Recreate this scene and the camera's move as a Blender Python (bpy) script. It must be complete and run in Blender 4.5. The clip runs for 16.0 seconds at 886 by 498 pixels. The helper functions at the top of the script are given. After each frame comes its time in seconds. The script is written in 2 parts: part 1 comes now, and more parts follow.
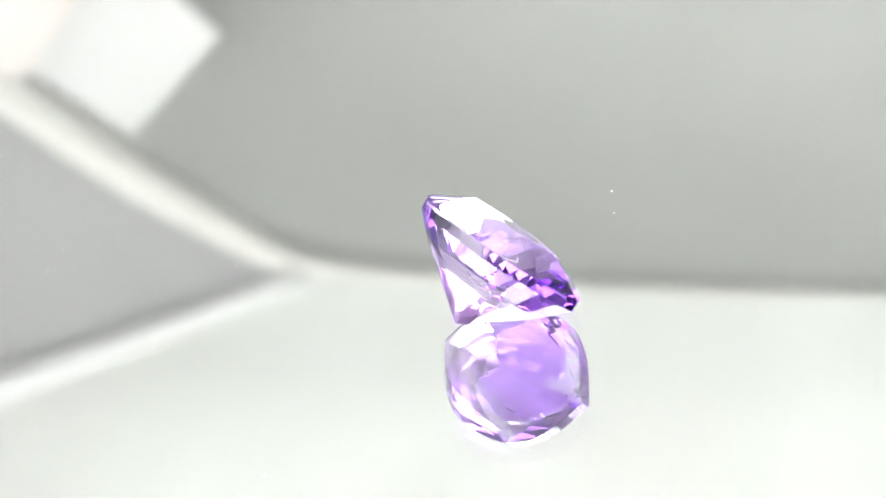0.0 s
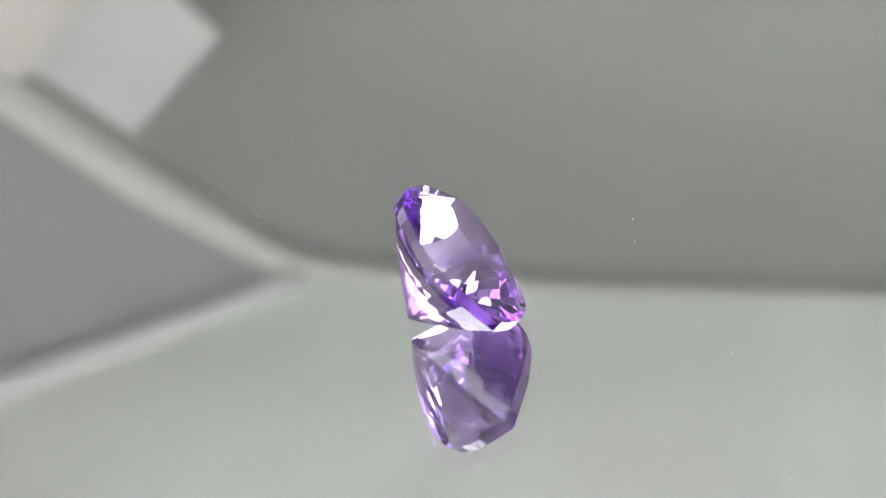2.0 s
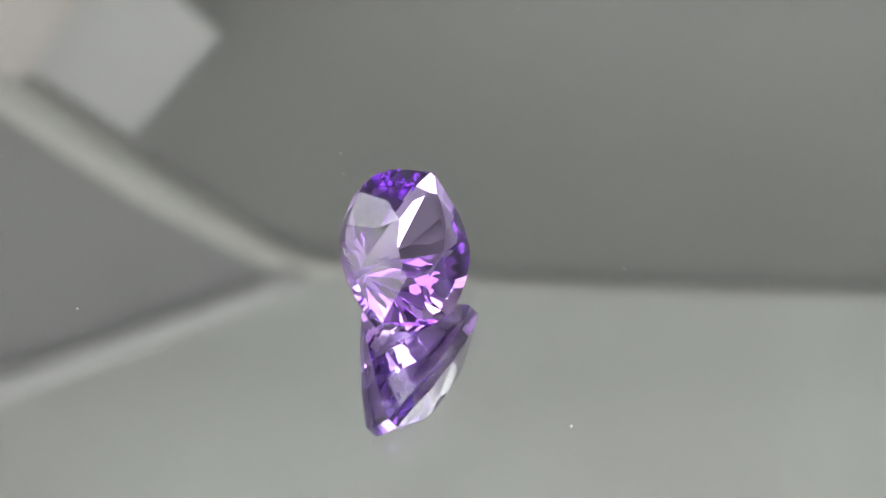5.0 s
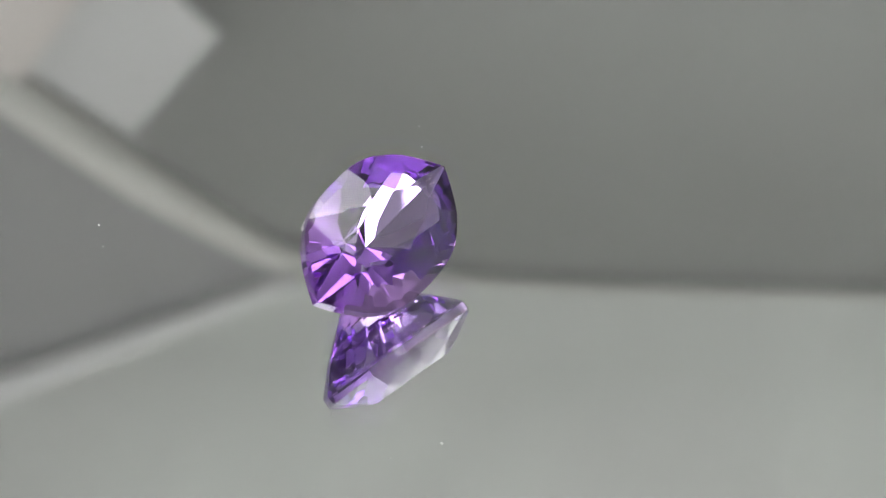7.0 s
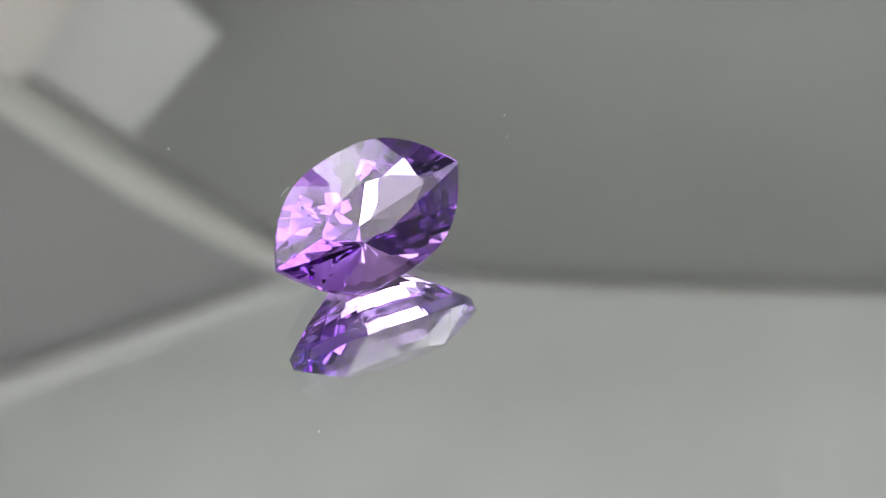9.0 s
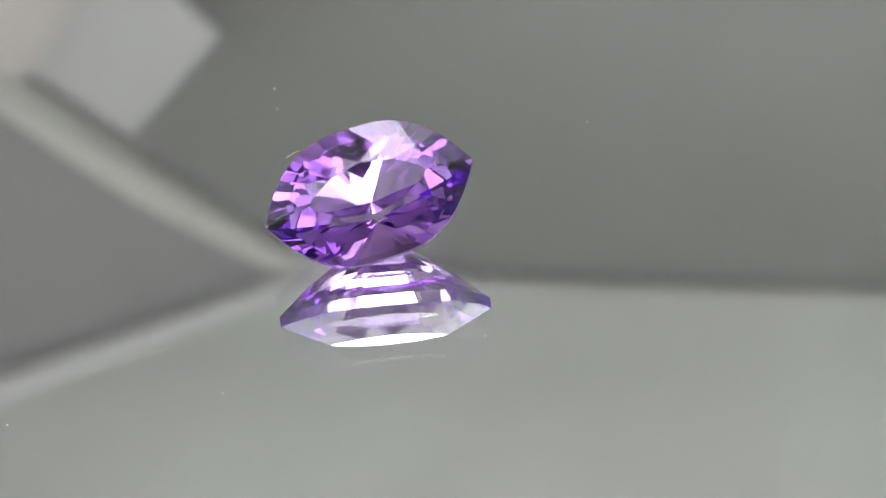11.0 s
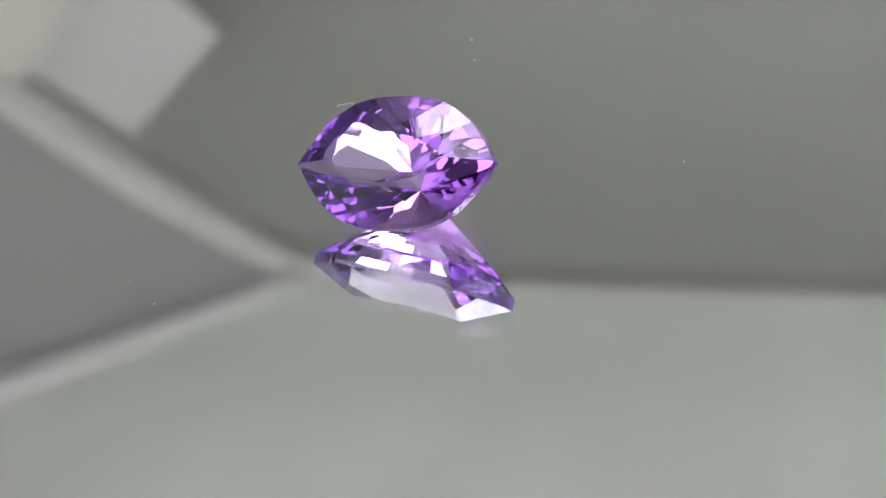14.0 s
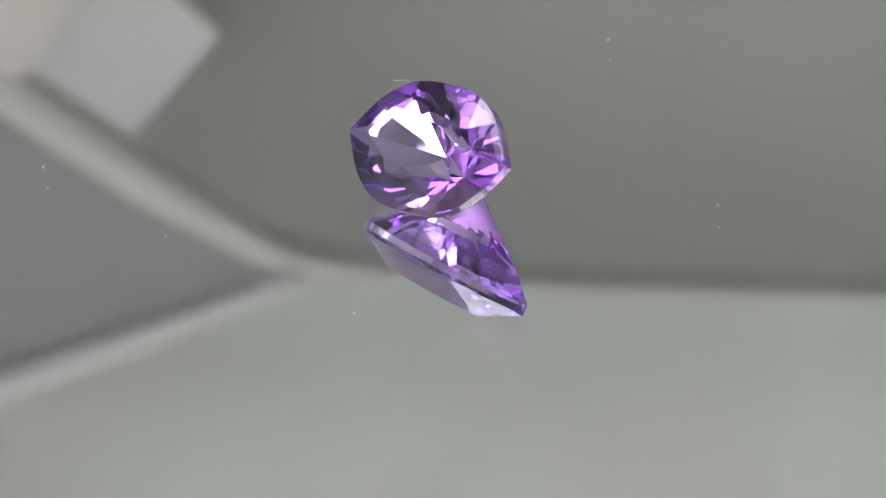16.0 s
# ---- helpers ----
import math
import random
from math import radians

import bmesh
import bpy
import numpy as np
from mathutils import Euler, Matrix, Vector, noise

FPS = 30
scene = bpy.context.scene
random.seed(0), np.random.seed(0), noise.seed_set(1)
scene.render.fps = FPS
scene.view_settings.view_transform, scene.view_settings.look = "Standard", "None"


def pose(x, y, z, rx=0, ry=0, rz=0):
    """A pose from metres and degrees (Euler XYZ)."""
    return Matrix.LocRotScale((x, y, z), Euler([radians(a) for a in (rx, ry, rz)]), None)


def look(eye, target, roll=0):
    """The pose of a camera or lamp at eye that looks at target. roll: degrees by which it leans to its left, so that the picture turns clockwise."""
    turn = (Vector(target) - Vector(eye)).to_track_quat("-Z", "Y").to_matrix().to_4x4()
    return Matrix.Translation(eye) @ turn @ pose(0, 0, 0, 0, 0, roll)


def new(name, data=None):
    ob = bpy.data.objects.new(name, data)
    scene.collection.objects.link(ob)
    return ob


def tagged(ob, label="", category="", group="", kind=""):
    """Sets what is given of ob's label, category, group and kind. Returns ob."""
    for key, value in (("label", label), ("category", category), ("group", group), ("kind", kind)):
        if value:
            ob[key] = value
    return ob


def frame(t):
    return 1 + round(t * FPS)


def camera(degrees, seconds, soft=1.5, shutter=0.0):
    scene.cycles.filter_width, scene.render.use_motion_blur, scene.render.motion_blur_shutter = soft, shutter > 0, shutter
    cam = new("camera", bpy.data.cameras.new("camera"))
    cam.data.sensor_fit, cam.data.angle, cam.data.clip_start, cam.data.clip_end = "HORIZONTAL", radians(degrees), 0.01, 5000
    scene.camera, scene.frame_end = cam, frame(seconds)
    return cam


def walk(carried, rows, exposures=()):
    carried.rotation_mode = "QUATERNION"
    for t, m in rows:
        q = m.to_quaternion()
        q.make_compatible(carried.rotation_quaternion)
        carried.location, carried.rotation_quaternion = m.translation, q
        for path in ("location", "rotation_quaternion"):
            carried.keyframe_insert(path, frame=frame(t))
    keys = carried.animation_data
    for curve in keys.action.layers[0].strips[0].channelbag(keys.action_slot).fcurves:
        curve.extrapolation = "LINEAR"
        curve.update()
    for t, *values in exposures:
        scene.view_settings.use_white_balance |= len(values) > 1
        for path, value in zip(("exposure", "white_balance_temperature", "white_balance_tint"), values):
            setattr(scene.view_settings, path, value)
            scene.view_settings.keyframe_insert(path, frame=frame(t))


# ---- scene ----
U = 0.035e-3                       # metres in one plan unit
SPIN = -10.683                     # degrees a second, clockwise from above
cam = camera(13.03, 16.0, soft=1.15)
cam.data.dof.use_dof = True
cam.data.dof.focus_distance = 0.240
cam.data.dof.aperture_fstop = 80
EYE = Vector((-0.00217, -0.20016, 0.13279))
STAND = look(EYE, EYE + Vector((0, 0.83362, -0.55234)), -7.53)
walk(cam, [(0.0, STAND), (16.0, STAND)],
     exposures=[(0.0, 1.43), (0.5, 1.20), (1.0, 0.95), (1.5, 0.70), (2.0, 0.40), (2.5, 0.15), (3.0, 0.03), (3.5, 0.0), (16.0, 0.0)])

# ---- world and lamps ----
world = bpy.data.worlds.new("world")
world.use_nodes = True
world.node_tree.nodes["Background"].inputs[0].default_value = (0.5, 0.52, 0.55, 1)
world.node_tree.nodes["Background"].inputs[1].default_value = 0.02
scene.world = world
scene.cycles.max_bounces = 24
scene.cycles.transmission_bounces = 24
scene.cycles.glossy_bounces = 16
scene.cycles.transparent_max_bounces = 32


def area_lamp(name, eye, target, sx, sy, watts, colour, roll=0):
    data = bpy.data.lights.new(name, "AREA")
    data.shape, data.size, data.size_y, data.energy, data.color = "RECTANGLE", sx, sy, watts, colour
    ob = new(name, data)
    ob.matrix_basis = look(eye, target, roll)
    return tagged(ob, "white light added from an unseen source", "lamp")


# Unseen lamps, added to give the stone's facets and the cloth their brightness.
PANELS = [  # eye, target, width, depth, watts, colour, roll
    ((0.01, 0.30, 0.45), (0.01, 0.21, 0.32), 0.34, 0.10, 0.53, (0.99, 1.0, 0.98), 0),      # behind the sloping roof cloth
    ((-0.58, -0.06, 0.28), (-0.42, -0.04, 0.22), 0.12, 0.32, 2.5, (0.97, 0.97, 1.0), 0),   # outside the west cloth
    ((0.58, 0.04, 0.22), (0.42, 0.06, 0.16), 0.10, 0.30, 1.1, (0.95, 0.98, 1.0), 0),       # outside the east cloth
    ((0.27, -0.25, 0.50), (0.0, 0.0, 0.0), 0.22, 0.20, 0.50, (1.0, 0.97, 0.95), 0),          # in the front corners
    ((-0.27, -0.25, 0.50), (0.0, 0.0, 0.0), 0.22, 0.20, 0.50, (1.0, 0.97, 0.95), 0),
    ((0.075, 0.041, 0.429), (0.075, -0.019, 0.349), 0.27, 0.42, 3.3, (0.98, 0.98, 1.0), 0),   # under the roof cloth, in place of its bright glow
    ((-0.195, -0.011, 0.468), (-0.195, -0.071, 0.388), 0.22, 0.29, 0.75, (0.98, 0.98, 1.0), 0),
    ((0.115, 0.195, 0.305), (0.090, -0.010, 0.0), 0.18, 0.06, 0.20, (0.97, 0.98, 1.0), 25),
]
# Invented fill light in the room, lifts the stone's darkest facets.
area_lamp("room_fill", (0.3, -0.9, 1.66), (0.3, -0.9, 0.0), 0.5, 0.5, 1.0, (1.0, 0.95, 0.9))
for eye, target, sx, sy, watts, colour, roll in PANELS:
    area_lamp("added_light", eye, target, sx, sy, watts, colour, roll)


# ---- materials ----
def material(name):
    m = bpy.data.materials.new(name)
    m.use_nodes = True
    return m, m.node_tree.nodes, m.node_tree.links, m.node_tree.nodes["Principled BSDF"]


def cloth(name, colour, spread=0.06, weave=2600.0, rough=0.85, warm=(1.0, 1.0, 1.0), size=22.0):
    m, nodes, links, bsdf = material(name)
    coord = nodes.new("ShaderNodeTexCoord")
    big = nodes.new("ShaderNodeTexNoise")
    big.inputs["Scale"].default_value, big.inputs["Detail"].default_value = size, 3.0
    fine = nodes.new("ShaderNodeTexNoise")
    fine.inputs["Scale"].default_value, fine.inputs["Detail"].default_value = weave, 2.0
    ramp = nodes.new("ShaderNodeMix")
    ramp.data_type = "RGBA"
    ramp.inputs[6].default_value = (*[c * w * (1 - spread) for c, w in zip(colour, warm)], 1)
    ramp.inputs[7].default_value = (*[min(1, c * (1 + spread)) for c in colour], 1)
    bump = nodes.new("ShaderNodeBump")
    bump.inputs["Strength"].default_value, bump.inputs["Distance"].default_value = 0.3, 0.0003
    links.new(coord.outputs["Object"], big.inputs["Vector"])
    links.new(coord.outputs["Object"], fine.inputs["Vector"])
    links.new(big.outputs["Fac"], ramp.inputs["Factor"])
    links.new(ramp.outputs[2], bsdf.inputs["Base Color"])
    links.new(fine.outputs["Fac"], bump.inputs["Height"])
    links.new(bump.outputs["Normal"], bsdf.inputs["Normal"])
    bsdf.inputs["Roughness"].default_value = rough
    return m


def glassy(name, colour, ior):
    m, nodes, links, bsdf = material(name)
    nodes.remove(bsdf)
    glass = nodes.new("ShaderNodeBsdfGlass")
    glass.inputs["Color"].default_value = (*colour, 1)
    glass.inputs["Roughness"].default_value = 0.0
    glass.inputs["IOR"].default_value = ior
    links.new(glass.outputs[0], nodes["Material Output"].inputs[0])
    return m


def plain(name, colour, rough=0.5, metal=0.0):
    m, nodes, links, bsdf = material(name)
    bsdf.inputs["Base Color"].default_value = (*colour, 1)
    bsdf.inputs["Roughness"].default_value = rough
    bsdf.inputs["Metallic"].default_value = metal
    return m


def translucent(name, colour, share, **look_of):
    """Thin cloth that lets lamp light through from behind."""
    m = cloth(name, colour, **look_of)
    nodes, links = m.node_tree.nodes, m.node_tree.links
    through_cloth = nodes.new("ShaderNodeBsdfTranslucent")
    through_cloth.inputs["Color"].default_value = (*colour, 1)
    mix = nodes.new("ShaderNodeMixShader")
    mix.inputs["Fac"].default_value = share
    links.new(nodes["Principled BSDF"].outputs[0], mix.inputs[1])
    links.new(nodes["Mix"].outputs[2], through_cloth.inputs["Color"])
    links.new(through_cloth.outputs[0], mix.inputs[2])
    links.new(mix.outputs[0], nodes["Material Output"].inputs[0])
    return m


BACK_CLOTH = cloth("grey_backdrop_cloth", (0.285, 0.293, 0.280), 0.08, warm=(1.02, 0.98, 1.0), size=14.0)
# the wide spread mottles this cloth's colour in place of soft wrinkle shading
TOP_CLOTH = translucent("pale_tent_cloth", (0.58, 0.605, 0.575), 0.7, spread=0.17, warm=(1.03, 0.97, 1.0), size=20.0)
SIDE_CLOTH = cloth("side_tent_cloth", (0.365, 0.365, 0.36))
WHITE_CLOTH = translucent("white_tent_cloth", (0.78, 0.78, 0.78), 0.45)
PIPING = cloth("pale_piping", (0.66, 0.66, 0.62))
# paler than the tent cloth: the light caught along the crease, as colour
FOLD_LIT = cloth("lit_fold_cloth", (0.72, 0.72, 0.71))
CARD = cloth("pale_grey_card", (0.50, 0.50, 0.49), 0.03, 900.0)
WARM_SHEET = cloth("warm_sheet", (0.56, 0.525, 0.495), 0.03, 900.0)
ROOM = cloth("room_plaster", (0.50, 0.48, 0.47), 0.05, 60.0)
WOOD = cloth("table_laminate", (0.55, 0.54, 0.52), 0.05, 300.0, 0.5)
GLASS = glassy("clear_mirror_glass", (0.985, 0.992, 0.988), 1.6)
SILVER = plain("silver_backing", (0.95, 0.955, 0.95), 0.0, 1.0)
PAINT = plain("dark_backing_paint", (0.08, 0.08, 0.09), 0.6)
PLASTIC = plain("white_plastic", (0.7, 0.7, 0.7), 0.35)


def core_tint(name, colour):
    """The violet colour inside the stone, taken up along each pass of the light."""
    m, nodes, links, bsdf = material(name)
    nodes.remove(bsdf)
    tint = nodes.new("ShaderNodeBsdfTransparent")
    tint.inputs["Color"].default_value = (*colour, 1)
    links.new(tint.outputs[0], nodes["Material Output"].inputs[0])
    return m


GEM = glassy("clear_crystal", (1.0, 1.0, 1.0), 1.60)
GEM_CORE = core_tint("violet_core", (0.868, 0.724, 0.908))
GEM_SLAB = core_tint("blue_violet_slab", (0.90, 0.935, 0.99))
DUST = plain("white_lint", (0.85, 0.85, 0.83), 0.8)


# ---- building helpers ----
def put(name, bm, mat, parent=None, label="", smooth=False):
    mesh = bpy.data.meshes.new(name)
    bmesh.ops.recalc_face_normals(bm, faces=bm.faces)
    bm.to_mesh(mesh)
    bm.free()
    for poly in mesh.polygons:
        poly.use_smooth = smooth
    for one in (mat if isinstance(mat, (list, tuple)) else [mat]):
        mesh.materials.append(one)
    ob = new(name, mesh)
    ob.parent = parent
    if label:
        ob["label"] = label
    return ob


def add_box(bm, lo, hi, bevel=0.0):
    made = bmesh.ops.create_cube(bm, size=1.0)["verts"]
    for v in made:
        v.co = Vector([(a + b) / 2 + c * (b - a) for a, b, c in zip(lo, hi, v.co)])
    if bevel:
        edges = {e for v in made for e in v.link_edges}
        bmesh.ops.bevel(bm, geom=list(edges), offset=bevel, segments=2, affect="EDGES")


def add_sheet(bm, grid, thick):
    """A cloth sheet over rows of points, given a thickness away from its face."""
    rows = [[bm.verts.new(q) for q in row] for row in grid]
    faces = [bm.faces.new((a[i], a[i + 1], b[i + 1], b[i])) for a, b in zip(rows, rows[1:]) for i in range(len(a) - 1)]
    bmesh.ops.recalc_face_normals(bm, faces=faces)
    if thick:
        bmesh.ops.solidify(bm, geom=faces, thickness=thick)


def lerp(a, b, s):
    return a + (b - a) * s


# ---- the light tent ----
CORNER = Vector((-0.03123, 0.35113, 0.22736))
ALONG = Vector((0.9563, -0.29237, 0.0))
INTO = Vector((-0.29237, -0.9563, 0.0))
RISE = Vector((0, 0, 1))
FLOOR_Z = -0.040


def tent(a, b, c):
    return CORNER + ALONG * a + INTO * b + RISE * c


HEM = [(-0.160, -0.128), (-0.0684, -0.0574), (-0.0422, -0.0372), (-0.0335, -0.0296), (-0.0203, -0.0182), (-0.0069, -0.0078), (0.0004, -0.0029),
       (0.008, -0.0001), (0.0216, 0.002), (0.0411, 0.0031), (0.07, 0.0033), (0.1047, 0.0028), (0.1352, 0.002), (0.42, -0.006)]


def hem_curve(steps=6):
    """The soft curved line where the back cloth meets the tent."""
    out = []
    q = [Vector((a, 0, c)) for a, c in HEM]
    for i in range(len(q) - 1):
        p0, p1, p2, p3 = q[max(i - 1, 0)], q[i], q[i + 1], q[min(i + 2, len(q) - 1)]
        d1, d2, d0 = max((p2 - p1).length, 1e-6), max((p3 - p2).length, 1e-6), max((p1 - p0).length, 1e-6)
        m1 = (p2 - p0) / (d0 + d1) * d1 if i else (p2 - p1)
        m2 = (p3 - p1) / (d1 + d2) * d1 if i < len(q) - 2 else (p2 - p1)
        for k in range(steps):
            s = k / steps
            out.append(p1 * (2 * s**3 - 3 * s**2 + 1) + m1 * (s**3 - 2 * s**2 + s) + p2 * (-2 * s**3 + 3 * s**2) + m2 * (s**3 - s**2))
    out.append(q[-1])
    return out


CURVE = hem_curve(10)
CREASE = Vector((-0.0564, 0.0192, 0.0145))      # run of the fold between side cloth and roof cloth


BEND = 0.011                                             # where that fold leaves the hem


def fold(a, b, c, size=0.0012, scale=18.0):
    return noise.noise(Vector((a * scale, b * scale, c * scale))) * size


def back_cloth():
    bm = bmesh.new()
    grid = []
    for k in range(13):
        s = (k / 12) ** 1.6
        row = []
        for v in CURVE:
            low = FLOOR_Z - CORNER.z + 0.004
            c = lerp(v.z, low, s)
            row.append(tent(v.x, -0.0012 + fold(v.x, 3.0, c) * min(1, s * 12), c))
        grid.append(row)
    add_sheet(bm, grid, 0.001)
    return tagged(put("tent_back_cloth", bm, BACK_CLOTH, None, "", True), "grey matt backdrop cloth with a curved hem", "backdrop", "", "structure")


def ruck(a, b):
    """Soft rucks in the roof cloth: some run up from the hem, some along it."""
    out = 0.0
    for at, lean, wide, high in ((0.094, -0.10, 0.0042, 0.0070), (0.062, -1.2, 0.0055, 0.0034), (-0.012, -1.6, 0.007, 0.0016), (0.125, 0.2, 0.008, 0.0040)):
        out += high * math.exp(-((a - at - lean * b) / wide) ** 2) * min(1, b / 0.012)
    for at, lean, wide, high in ((0.0064, 0.004, 0.0018, 0.0022), (0.0190, -0.03, 0.0040, -0.0020)):
        out += high * math.exp(-((b - at - lean * a) / wide) ** 2)
    return out


def roof_cloth():
    bm = bmesh.new()
    start = [v for v in CURVE if v.x >= BEND]
    grid = []
    slope = Vector((-0.004, 0.0815, 0.0580)) * 1.0      # forward and up from the hem
    for k in range(49):
        s = (k / 48) ** 2.0
        row = []
        for j in range(14):                               # wing towards the fold on the side
            w = 1 - j / 14
            edge = CREASE * (9.0 * s)
            base = Vector((start[0].x, 0, start[0].z)) + slope * (7.0 * s)
            q = lerp(base, Vector((start[0].x, 0, start[0].z)) + edge, w)
            row.append(tent(q.x, q.y + (fold(q.x, q.y, q.z, 0.0022, 26.0) + ruck(q.x, q.y)) * min(1, s * 20), q.z))
        for v in start:
            q = Vector((v.x, 0, v.z)) + slope * (7.0 * s)
            row.append(tent(q.x, q.y + (fold(q.x, q.y, q.z, 0.0022, 26.0) + ruck(q.x, q.y)) * min(1, s * 20), q.z))
        grid.append(row)
    add_sheet(bm, grid, 0.0)
    return tagged(put("tent_roof_cloth", bm, TOP_CLOTH, None, "", True), "pale grey sloping tent cloth with soft wrinkles", "tent panel", "", "structure")


def side_cloth():
    bm = bmesh.new()
    start = [v for v in CURVE if v.x <= BEND + 0.0006][::-1]
    grid = []
    for i, v in enumerate(start):
        row = []
        reach = (start[0].x - v.x) / 0.045
        far = Vector((start[0].x, 0, start[0].z)) + CREASE * reach
        for k in range(13):
            s = k / 12
            q = lerp(Vector((v.x, 0, v.z)), far, s)
            sag = math.sin(s * math.pi) * 0.004 * min(1, reach)
            row.append(tent(q.x - sag, q.y - 0.0006 + fold(q.x, q.y, q.z, 0.001, 30.0) * min(1, reach * 3), q.z))
        grid.append(row)
    add_sheet(bm, grid, 0.001)
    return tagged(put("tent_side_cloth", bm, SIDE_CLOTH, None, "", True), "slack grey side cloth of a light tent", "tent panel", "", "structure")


def tube(name, pts, radii, mat, sides=12):
    bm = bmesh.new()
    rings = []
    for i, q in enumerate(pts):
        way = (pts[min(i + 1, len(pts) - 1)] - pts[max(i - 1, 0)]).normalized()
        a = way.cross(Vector((0.1, 0.2, 1))).normalized()
        b = way.cross(a)
        rings.append([bm.verts.new(q + (a * math.cos(w) + b * math.sin(w)) * radii[i]) for w in [2 * math.pi * k / sides for k in range(sides)]])
    for r0, r1 in zip(rings, rings[1:]):
        for k in range(sides):
            bm.faces.new((r0[k], r0[(k + 1) % sides], r1[(k + 1) % sides], r1[k]))
    bm.faces.new(rings[0])
    bm.faces.new(rings[-1])
    return put(name, bm, mat, None, "", True)


def piping():
    pts, radii = [], []
    for v in CURVE:
        pts.append(tent(v.x, 0.0004, v.z + lerp(0.0035 + 0.03 * max(0, -v.x - 0.010), 0.0012, min(1, max(0, v.x + 0.02) / 0.05))))
        radii.append(lerp(0.0037 + 0.03 * max(0, -v.x - 0.010), 0.0010, min(1, max(0, v.x + 0.02) / 0.055)))
    return tagged(tube("tent_piping", pts, radii, PIPING), "pale rounded piping sewn along the tent seam", "trim", "", "structure")


# Tube added on the crease to carry its painted band of light.
def crease_piping():
    start = next(v for v in CURVE if v.x >= BEND)
    pts = [tent(start.x, 0, start.z) + ALONG * q.x + INTO * (q.y + 0.0016) + RISE * (q.z + 0.0002) for q in [CREASE * (0.1 * k) for k in range(1, 60)]]
    return tagged(tube("tent_crease_piping", pts, [0.0013 + 0.0028 * min(1, k / 16) for k in range(59)], FOLD_LIT), "rounded fold along the tent side, coloured paler as if catching light", "trim", "", "structure")


def card(name, corners, depth, mat, label):
    bm = bmesh.new()
    lo = [bm.verts.new(tent(a, depth, c)) for a, c in corners]
    hi = [bm.verts.new(tent(a, depth + 0.0008, c)) for a, c in corners]
    bm.faces.new(lo)
    bm.faces.new(hi)
    for i in range(len(lo)):
        j = (i + 1) % len(lo)
        bm.faces.new((lo[i], lo[j], hi[j], hi[i]))
    return tagged(put(name, bm, mat), label, "card")


back_cloth()
roof_cloth()
side_cloth()
piping()
crease_piping()
card("paper_card", [(-0.060, -0.090), (-0.022, -0.088), (0.0049, -0.0557), (-0.0129, -0.0365), (-0.0277, -0.0482)], 0.020, CARD,
     "pale grey paper card leaning by the tent seam")
# thin warm-toned sheet in front of the grey card's left part
card("warm_sheet", [(-0.075, -0.080), (-0.040, -0.095), (-0.0165, -0.0630), (-0.0290, -0.0480), (-0.0345, -0.0510)], 0.0225, WARM_SHEET,
     "thin warm-toned sheet lying over a grey card")


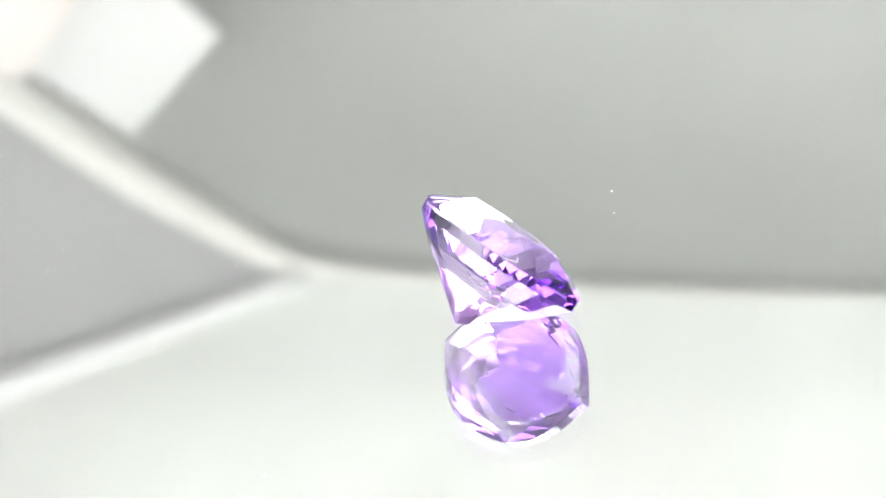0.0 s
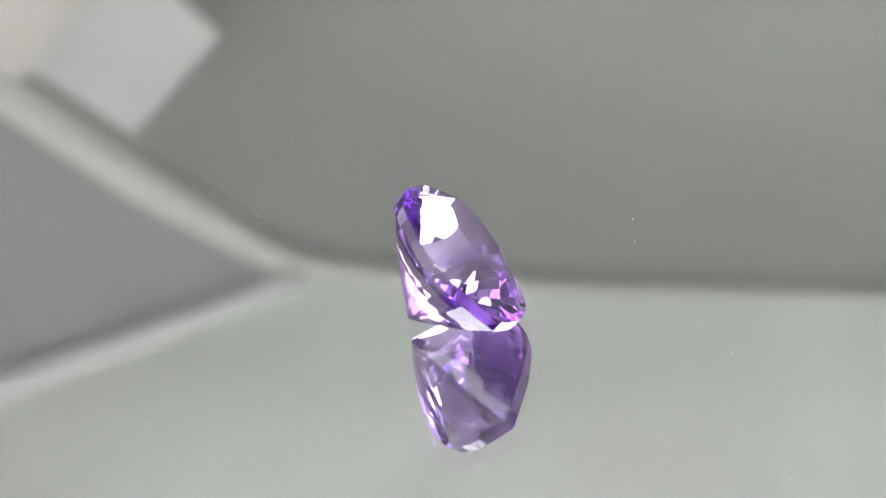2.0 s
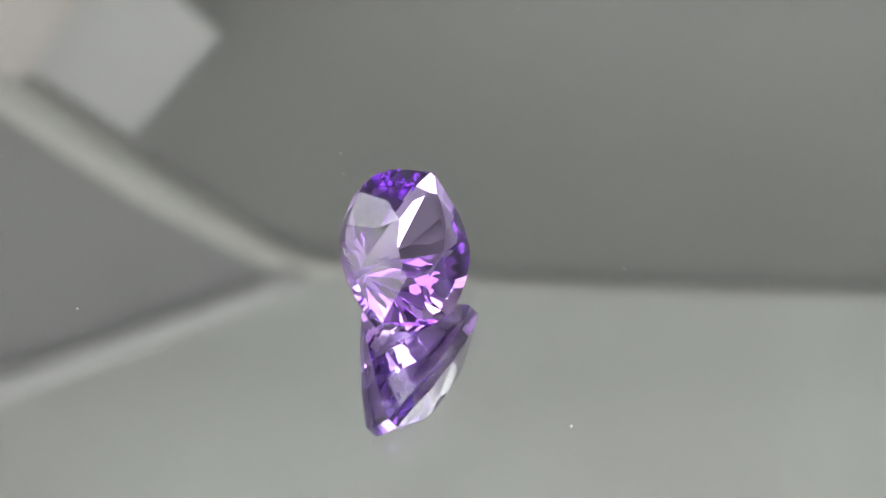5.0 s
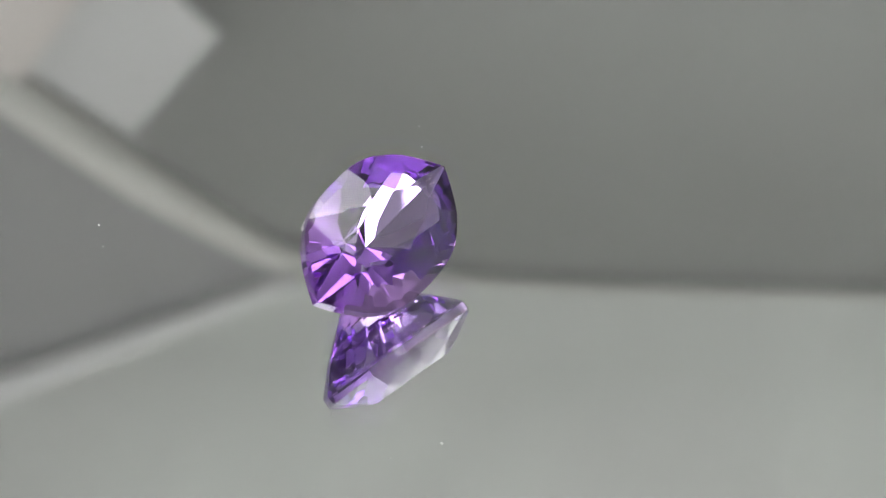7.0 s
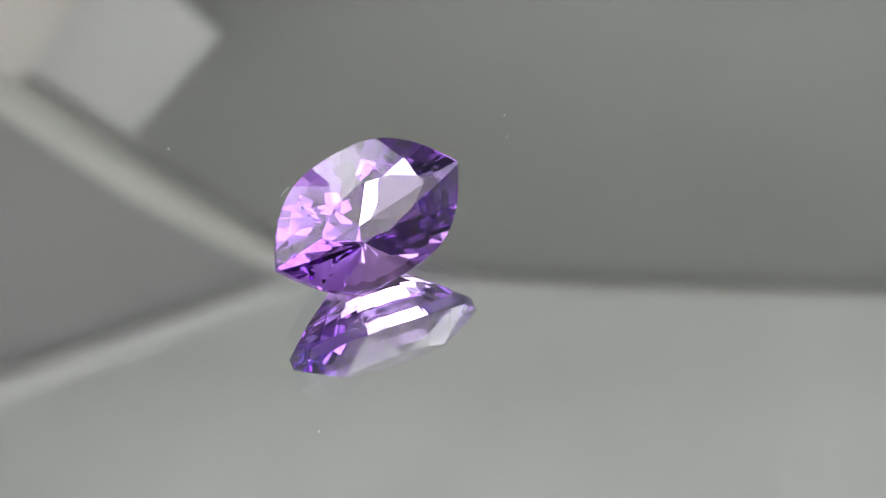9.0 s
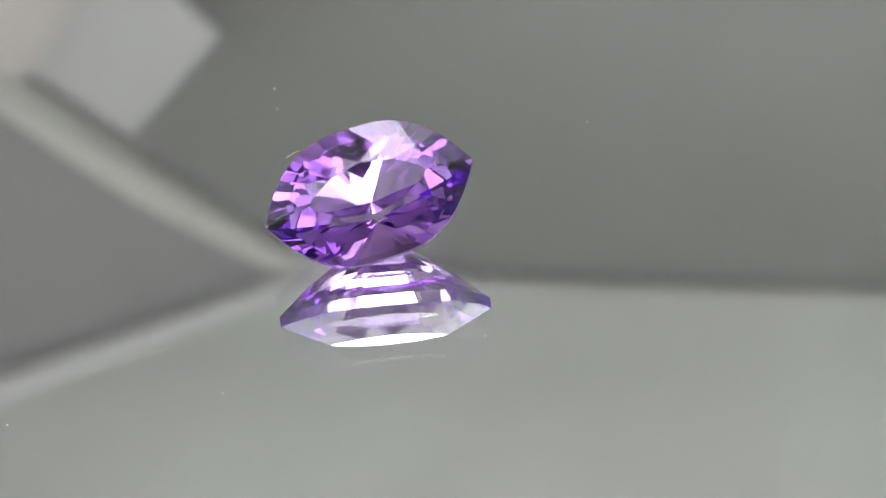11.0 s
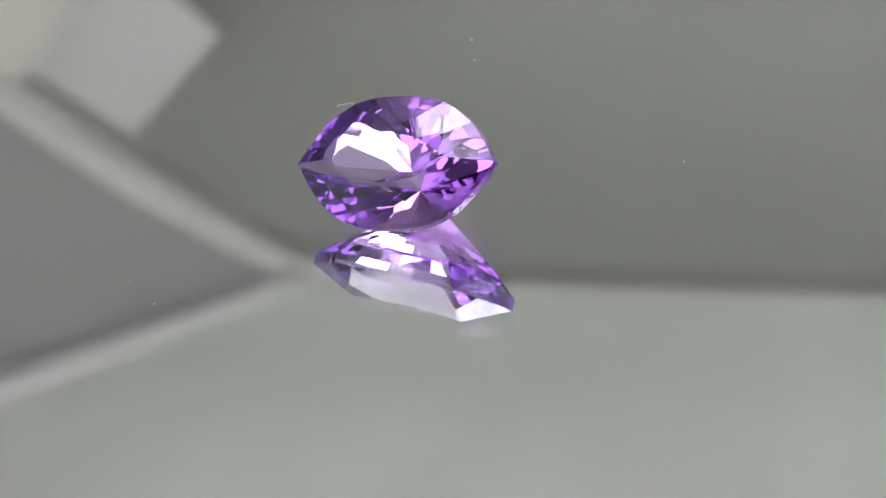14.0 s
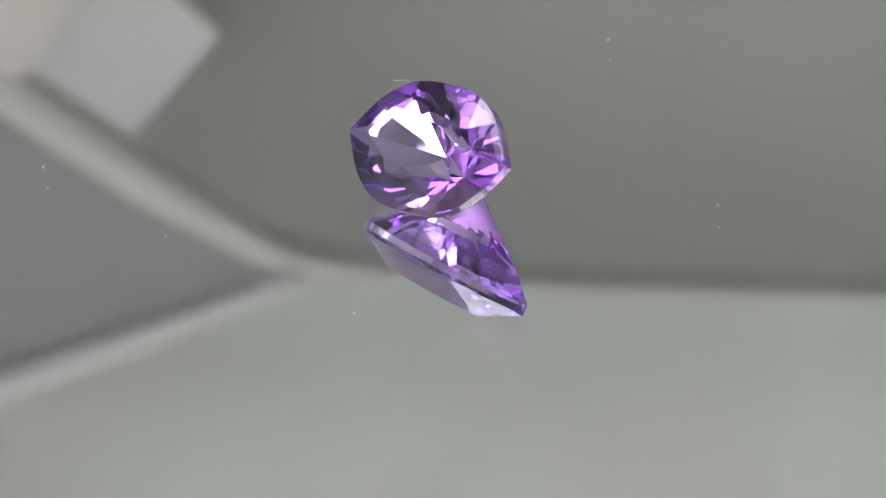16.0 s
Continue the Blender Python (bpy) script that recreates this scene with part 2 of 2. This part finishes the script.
def shell():
    t = 0.004
    for name, corners, label in [
        ("tent_wall_east", ((0.42, -0.42, FLOOR_Z), (0.42, 0.46, FLOOR_Z), (0.42, 0.46, 0.66), (0.42, -0.42, 0.66)), "white tent wall cloth lit from outside"),
        ("tent_wall_west", ((-0.42, -0.42, FLOOR_Z), (-0.42, 0.46, FLOOR_Z), (-0.42, 0.46, 0.66), (-0.42, -0.42, 0.66)), "white tent wall cloth lit from outside"),
        ("tent_wall_north", ((-0.42, 0.46, FLOOR_Z), (0.42, 0.46, FLOOR_Z), (0.42, 0.46, 0.66), (-0.42, 0.46, 0.66)), "white tent rear wall cloth"),
        ("tent_ceiling", ((-0.42, -0.42, 0.66), (0.42, -0.42, 0.66), (0.42, 0.46, 0.66), (-0.42, 0.46, 0.66)), "white tent top cloth"),
        # front cloths, unseen: added so dark facets pick up pale cloth
        ("tent_front_east", ((0.28, -0.42, FLOOR_Z), (0.42, -0.42, FLOOR_Z), (0.42, -0.42, 0.66), (0.28, -0.42, 0.66)), "unseen white front cloth added beside the opening"),
        ("tent_front_west", ((-0.42, -0.42, FLOOR_Z), (-0.28, -0.42, FLOOR_Z), (-0.28, -0.42, 0.66), (-0.42, -0.42, 0.66)), "unseen white front cloth added beside the opening"),
        ("tent_front_top", ((-0.28, -0.42, 0.42), (0.28, -0.42, 0.42), (0.28, -0.42, 0.66), (-0.28, -0.42, 0.66)), "unseen white front cloth added above the opening"),
    ]:
        bm = bmesh.new()
        bm.faces.new([bm.verts.new(q) for q in corners])
        tagged(put(name, bm, WHITE_CLOTH), label, name.split("_")[1], "", "structure")
    for name, lo, hi, mat, label in [
        ("tent_floor", (-0.424, -0.42, FLOOR_Z - t), (0.424, 0.464, FLOOR_Z), WHITE_CLOTH, "white tent floor cloth"),
        ("table_top", (-0.7, -0.6, FLOOR_Z - t - 0.03), (0.7, 0.6, FLOOR_Z - t), WOOD, "pale laminate table top"),
        ("room_floor", (-1.8, -1.8, -0.86), (1.8, 1.8, -0.82), ROOM, "dull grey room floor"),
        ("room_ceiling", (-1.8, -1.8, 1.7), (1.8, 1.8, 1.74), ROOM, "dull room ceiling"),
        ("room_wall_east", (1.8, -1.8, -0.82), (1.84, 1.8, 1.7), ROOM, "dull plaster room wall"),
        ("room_wall_west", (-1.84, -1.8, -0.82), (-1.8, 1.8, 1.7), ROOM, "dull plaster room wall"),
        ("room_wall_north", (-1.8, 1.8, -0.82), (1.8, 1.84, 1.7), ROOM, "dull plaster room wall"),
        ("room_wall_south", (-1.8, -1.84, -0.82), (1.8, -1.8, 1.7), ROOM, "dull plaster room wall"),
    ]:
        bm = bmesh.new()
        add_box(bm, lo, hi)
        tagged(put(name, bm, mat), label, name.split("_")[1], "", "structure")


shell()


# Housing for each added light panel, all out of view.
def added_panel(eye, target, sx, sy, roll):
    base = new("added_panel")
    base.matrix_basis = look(eye, target, roll)
    bm = bmesh.new()
    add_box(bm, (-sx / 2 - 0.006, -sy / 2 - 0.006, 0.003), (sx / 2 + 0.006, sy / 2 + 0.006, 0.016), 0.002)
    put("housing", bm, PLASTIC, base)
    if abs(eye[0]) > 0.5:                                  # the outside panels stand on the table
        bm = bmesh.new()
        add_box(bm, (eye[0] - 0.006 + math.copysign(0.012, eye[0]), eye[1] - 0.006, FLOOR_Z - 0.004), (eye[0] + 0.006 + math.copysign(0.012, eye[0]), eye[1] + 0.006, eye[2]), 0.001)
        add_box(bm, (eye[0] - 0.05, eye[1] - 0.05, FLOOR_Z - 0.004), (eye[0] + 0.05, eye[1] + 0.05, FLOOR_Z + 0.002), 0.001)
        bmesh.ops.transform(bm, matrix=base.matrix_basis.inverted(), verts=bm.verts)
        put("stand", bm, PLASTIC, base)
    return tagged(base, "slim white light panel, unseen, added to the light tent", "light panel", "tent lights")


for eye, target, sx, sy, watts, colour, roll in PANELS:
    added_panel(eye, target, sx, sy, roll)


# ---- the turntable ----
THICK = 55.2 * U
RADIUS = 0.085


def disc(bm, radius, low, high, sides=160, bevel=0.0):
    made = bmesh.ops.create_cone(bm, cap_ends=True, segments=sides, radius1=radius, radius2=radius, depth=high - low)["verts"]
    for v in made:
        v.co.z += (low + high) / 2
    if bevel:
        rim = [e for e in bm.edges if abs(e.verts[0].co.z - e.verts[1].co.z) < 1e-9]
        bmesh.ops.bevel(bm, geom=rim, offset=bevel, segments=2, affect="EDGES")


def turntable():
    base = new("turntable")
    bm = bmesh.new()
    disc(bm, RADIUS, -THICK, 0.0)
    for f in bm.faces:
        f.material_index = 1 if f.normal.z < -0.9 else 0
    glass = put("mirror_glass", bm, [GLASS, SILVER], base, "clear mirror glass silvered underneath")
    glass.data.update()
    for poly in glass.data.polygons:
        poly.material_index = 1 if poly.normal.z < -0.9 else 0
    bm = bmesh.new()
    disc(bm, RADIUS - 0.001, -THICK - 0.004, -THICK - 0.0003, 96, 0.0006)
    put("backing_plate", bm, PAINT, base)
    return tagged(base, "round glass mirror turning on a turntable", "turntable")


TABLE = turntable()


def turntable_base():
    bm = bmesh.new()
    disc(bm, 0.055, FLOOR_Z, -THICK - 0.004, 96, 0.002)
    return tagged(put("display_stand", bm, PLASTIC), "round white plastic drive under the mirror", "stand")


turntable_base()


# ---- the gemstone ----
HALF, WIDE = 193.0, 121.5           # half length and half width of the stone, in plan units
TABLE_Z, RIM, DEPTH = 50.0, 10.0, 147.0


def rim_point(u, z=0.0):
    """A point of the full pointed oval outline, u from one tip (-1) to the other (1)."""
    return Vector((HALF * u, WIDE * (1 - abs(u) ** 2.9), z))


def rim_way(u):
    return Vector((HALF, -2.9 * WIDE * math.copysign(abs(u) ** 1.9, u), 0)).normalized()


def facet(p, q, r):
    """A facet's plane through three points, facing away from the middle of the stone."""
    n = (q - p).cross(r - p).normalized()
    return (p, n if n.dot(p) > 0 else -n)


def height(plane, x, y):
    p, n = plane
    return p.z - (n.x * (x - p.x) + n.y * (y - p.y)) / n.z


def crown_facets():
    tip, shoulder, side = Vector((117, 0, TABLE_Z)), Vector((57, 36, TABLE_Z)), Vector((0, 48, TABLE_Z))
    g_side, g_mid, g_shoulder, g_end, g_tip = (rim_point(u, RIM) for u in (0.0, 0.225, 0.45, 0.74, 1.0))
    bezel_side = facet(side, g_side, side + Vector((1, 0, 0)))
    bezel_shoulder = facet(shoulder, g_shoulder, shoulder + (tip - side).normalized())
    bezel_tip = facet(tip, g_tip, tip + Vector((0, 1, 0)))
    star_1 = Vector((36, 76, min(height(bezel_side, 36, 76), height(bezel_shoulder, 36, 76))))
    star_2 = Vector((104, 46, min(height(bezel_shoulder, 104, 46), height(bezel_tip, 104, 46))))
    return [bezel_side, bezel_shoulder, bezel_tip, facet(side, shoulder, star_1), facet(shoulder, tip, star_2),
            facet(star_1, g_side, g_mid), facet(star_1, g_mid, g_shoulder), facet(star_2, g_shoulder, g_end), facet(star_2, g_end, g_tip)]


PAVILION = (  # inner and outer share of the outline, their depths, where along the side the facets lie
    (1.0, -RIM, 0.735, -53.0, (0.0, 0.20, 0.40, 0.58, 0.74, 0.88, 0.97)),
    (0.735, -53.0, 0.42, -95.0, (0.10, 0.32, 0.52, 0.72, 0.90)),
    (0.42, -95.0, 0.0, -DEPTH, (0.22, 0.62)))


def stone_planes():
    flip = [(1, 1), (-1, 1), (1, -1), (-1, -1)]
    planes = [(Vector((0, 0, TABLE_Z)), Vector((0, 0, 1)))]
    for p, n in crown_facets():
        planes += [(Vector((p.x * i, p.y * j, p.z)), Vector((n.x * i, n.y * j, n.z))) for i, j in flip]
    for k in range(21):                                      # the polished rim
        p, q = rim_point(-1 + k / 10.5), rim_point(-1 + (k + 1) / 10.5)
        planes += [facet(Vector((p.x, p.y * j, 0)), Vector((q.x, q.y * j, 0)), Vector((p.x, p.y * j, 1))) for j in (1, -1)]
    for s0, z0, s1, z1, places in PAVILION:
        for u in places:
            for i, j in flip:
                p, w = rim_point(u * i), rim_way(u * i)
                top = Vector((p.x * s0, p.y * s0 * j, z0))
                low = Vector((p.x * s1, p.y * s1 * j, z1))
                planes.append(facet(top, low, top + Vector((w.x, w.y * j, 0))))
    return planes


def stone_mesh(size):
    """The stone cut from a block, one flat facet after another."""
    bm = bmesh.new()
    add_box(bm, (-260, -160, -220), (260, 160, 120))
    for p, n in stone_planes():
        cut = bmesh.ops.bisect_plane(bm, geom=bm.verts[:] + bm.edges[:] + bm.faces[:], dist=1e-4, plane_co=p, plane_no=n, clear_outer=True)
        edges = [e for e in cut["geom_cut"] if isinstance(e, bmesh.types.BMEdge) and len(e.link_faces) < 2]
        if edges:
            bmesh.ops.holes_fill(bm, edges=edges, sides=0)
    bmesh.ops.remove_doubles(bm, verts=bm.verts, dist=0.05)
    bmesh.ops.scale(bm, vec=(U * size,) * 3, verts=bm.verts)
    return bm


def gemstone():
    stone = put("gemstone", stone_mesh(1.0), GEM)
    # a curl of lint caught on the rim
    bm = bmesh.new()
    curl = [Vector((-0.50 * HALF - 3 * k + 6 * math.sin(k * 0.9), 0.87 * WIDE + 2 + 4 * math.sin(k * 0.7 + 0.4), 6 + 2.2 * k)) * U for k in range(9)]
    for q0, q1 in zip(curl, curl[1:]):
        side = (q1 - q0).cross(Vector((0.3, 1, 0.2))).normalized() * 0.55 * U
        lift = (q1 - q0).cross(side).normalized() * 0.55 * U
        ends = [[bm.verts.new(q + side * math.cos(w) + lift * math.sin(w)) for w in (0.0, 2.1, 4.2)] for q in (q0, q1)]
        for k in range(3):
            bm.faces.new((ends[0][k], ends[0][(k + 1) % 3], ends[1][(k + 1) % 3], ends[1][k]))
    put("lint_fibre", bm, DUST, stone, "tiny pale curl of lint on the rim")
    # small pale inclusions near one tip
    rng = random.Random(9)
    for k in range(9):
        bm = bmesh.new()
        size = rng.uniform(0.8, 2.0)
        bmesh.ops.create_icosphere(bm, subdivisions=1, radius=size * U)
        at = Vector((rng.uniform(108, 156), rng.uniform(-2, 28), rng.uniform(2, 16))) * U
        for v in bm.verts:
            v.co = Vector((v.co.x * 2.2, v.co.y * 0.6, v.co.z * 0.35)) + at
        put("inclusion", bm, DUST, stone, "tiny pale inclusion inside the stone")
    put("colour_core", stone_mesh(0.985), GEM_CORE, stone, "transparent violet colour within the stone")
    # a flat blue-violet slab across the middle, added to turn the reflection bluer
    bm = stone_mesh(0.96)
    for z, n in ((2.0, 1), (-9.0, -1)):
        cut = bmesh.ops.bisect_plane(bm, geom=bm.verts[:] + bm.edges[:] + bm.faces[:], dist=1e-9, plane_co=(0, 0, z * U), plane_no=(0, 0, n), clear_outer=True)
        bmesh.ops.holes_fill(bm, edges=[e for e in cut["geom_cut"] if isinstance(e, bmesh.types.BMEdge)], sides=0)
    put("tint_slab", bm, GEM_SLAB, stone, "transparent blue-violet tint slab added within the stone")
    return tagged(stone, "violet marquise-cut faceted gemstone lying tilted on a mirror", "gemstone")


STONE = gemstone()
AX = Vector((-0.56819, 0.81168, 0.13540))
AY = Vector((-0.53018, -0.48693, 0.69413))
AZ = Vector((0.62934, 0.32261, 0.70700))
STONE_AT = Matrix.Translation(Vector((35.1, -183.33, 106.6)) * U) @ Matrix((AX, AY, AZ)).transposed().to_4x4()
lowest = min((STONE_AT @ v.co).z for v in STONE.data.vertices)
STONE_AT = Matrix.Translation((0, 0, 0.3 * U - lowest)) @ STONE_AT


# ---- dust on the mirror ----
def dust():
    rng = random.Random(4)
    bm = bmesh.new()
    spots = [(252, 120, 1.9), (522, -252, 2.1), (700, -574, 2.3), (-401, -592, 2.2), (-431, 38, 1.8), (512, -373, 1.1), (519, -342, 1.3), (833, -117, 1.5), (507, -429, 0.9), (566, -205, 1.0)]
    for x, y, r in spots:
        made = bmesh.ops.create_icosphere(bm, subdivisions=1, radius=r * U)["verts"]
        for v in made:
            v.co = Vector((v.co.x * rng.uniform(0.7, 1.2), v.co.y * rng.uniform(0.7, 1.2), v.co.z * 0.8)) + Vector((x, y, r * 0.8)) * U
    return tagged(put("dust_specks", bm, DUST), "tiny white dust specks scattered on the mirror", "dust", "", "stuff")


LINT = dust()


# ---- what moves ----
def motions():
    times = [k * 0.25 for k in range(65)]
    for thing, start in ((TABLE, Matrix()), (STONE, STONE_AT), (LINT, Matrix())):
        walk(thing, [(t, Matrix.Rotation(radians(SPIN * t), 4, "Z") @ start) for t in times])


motions()
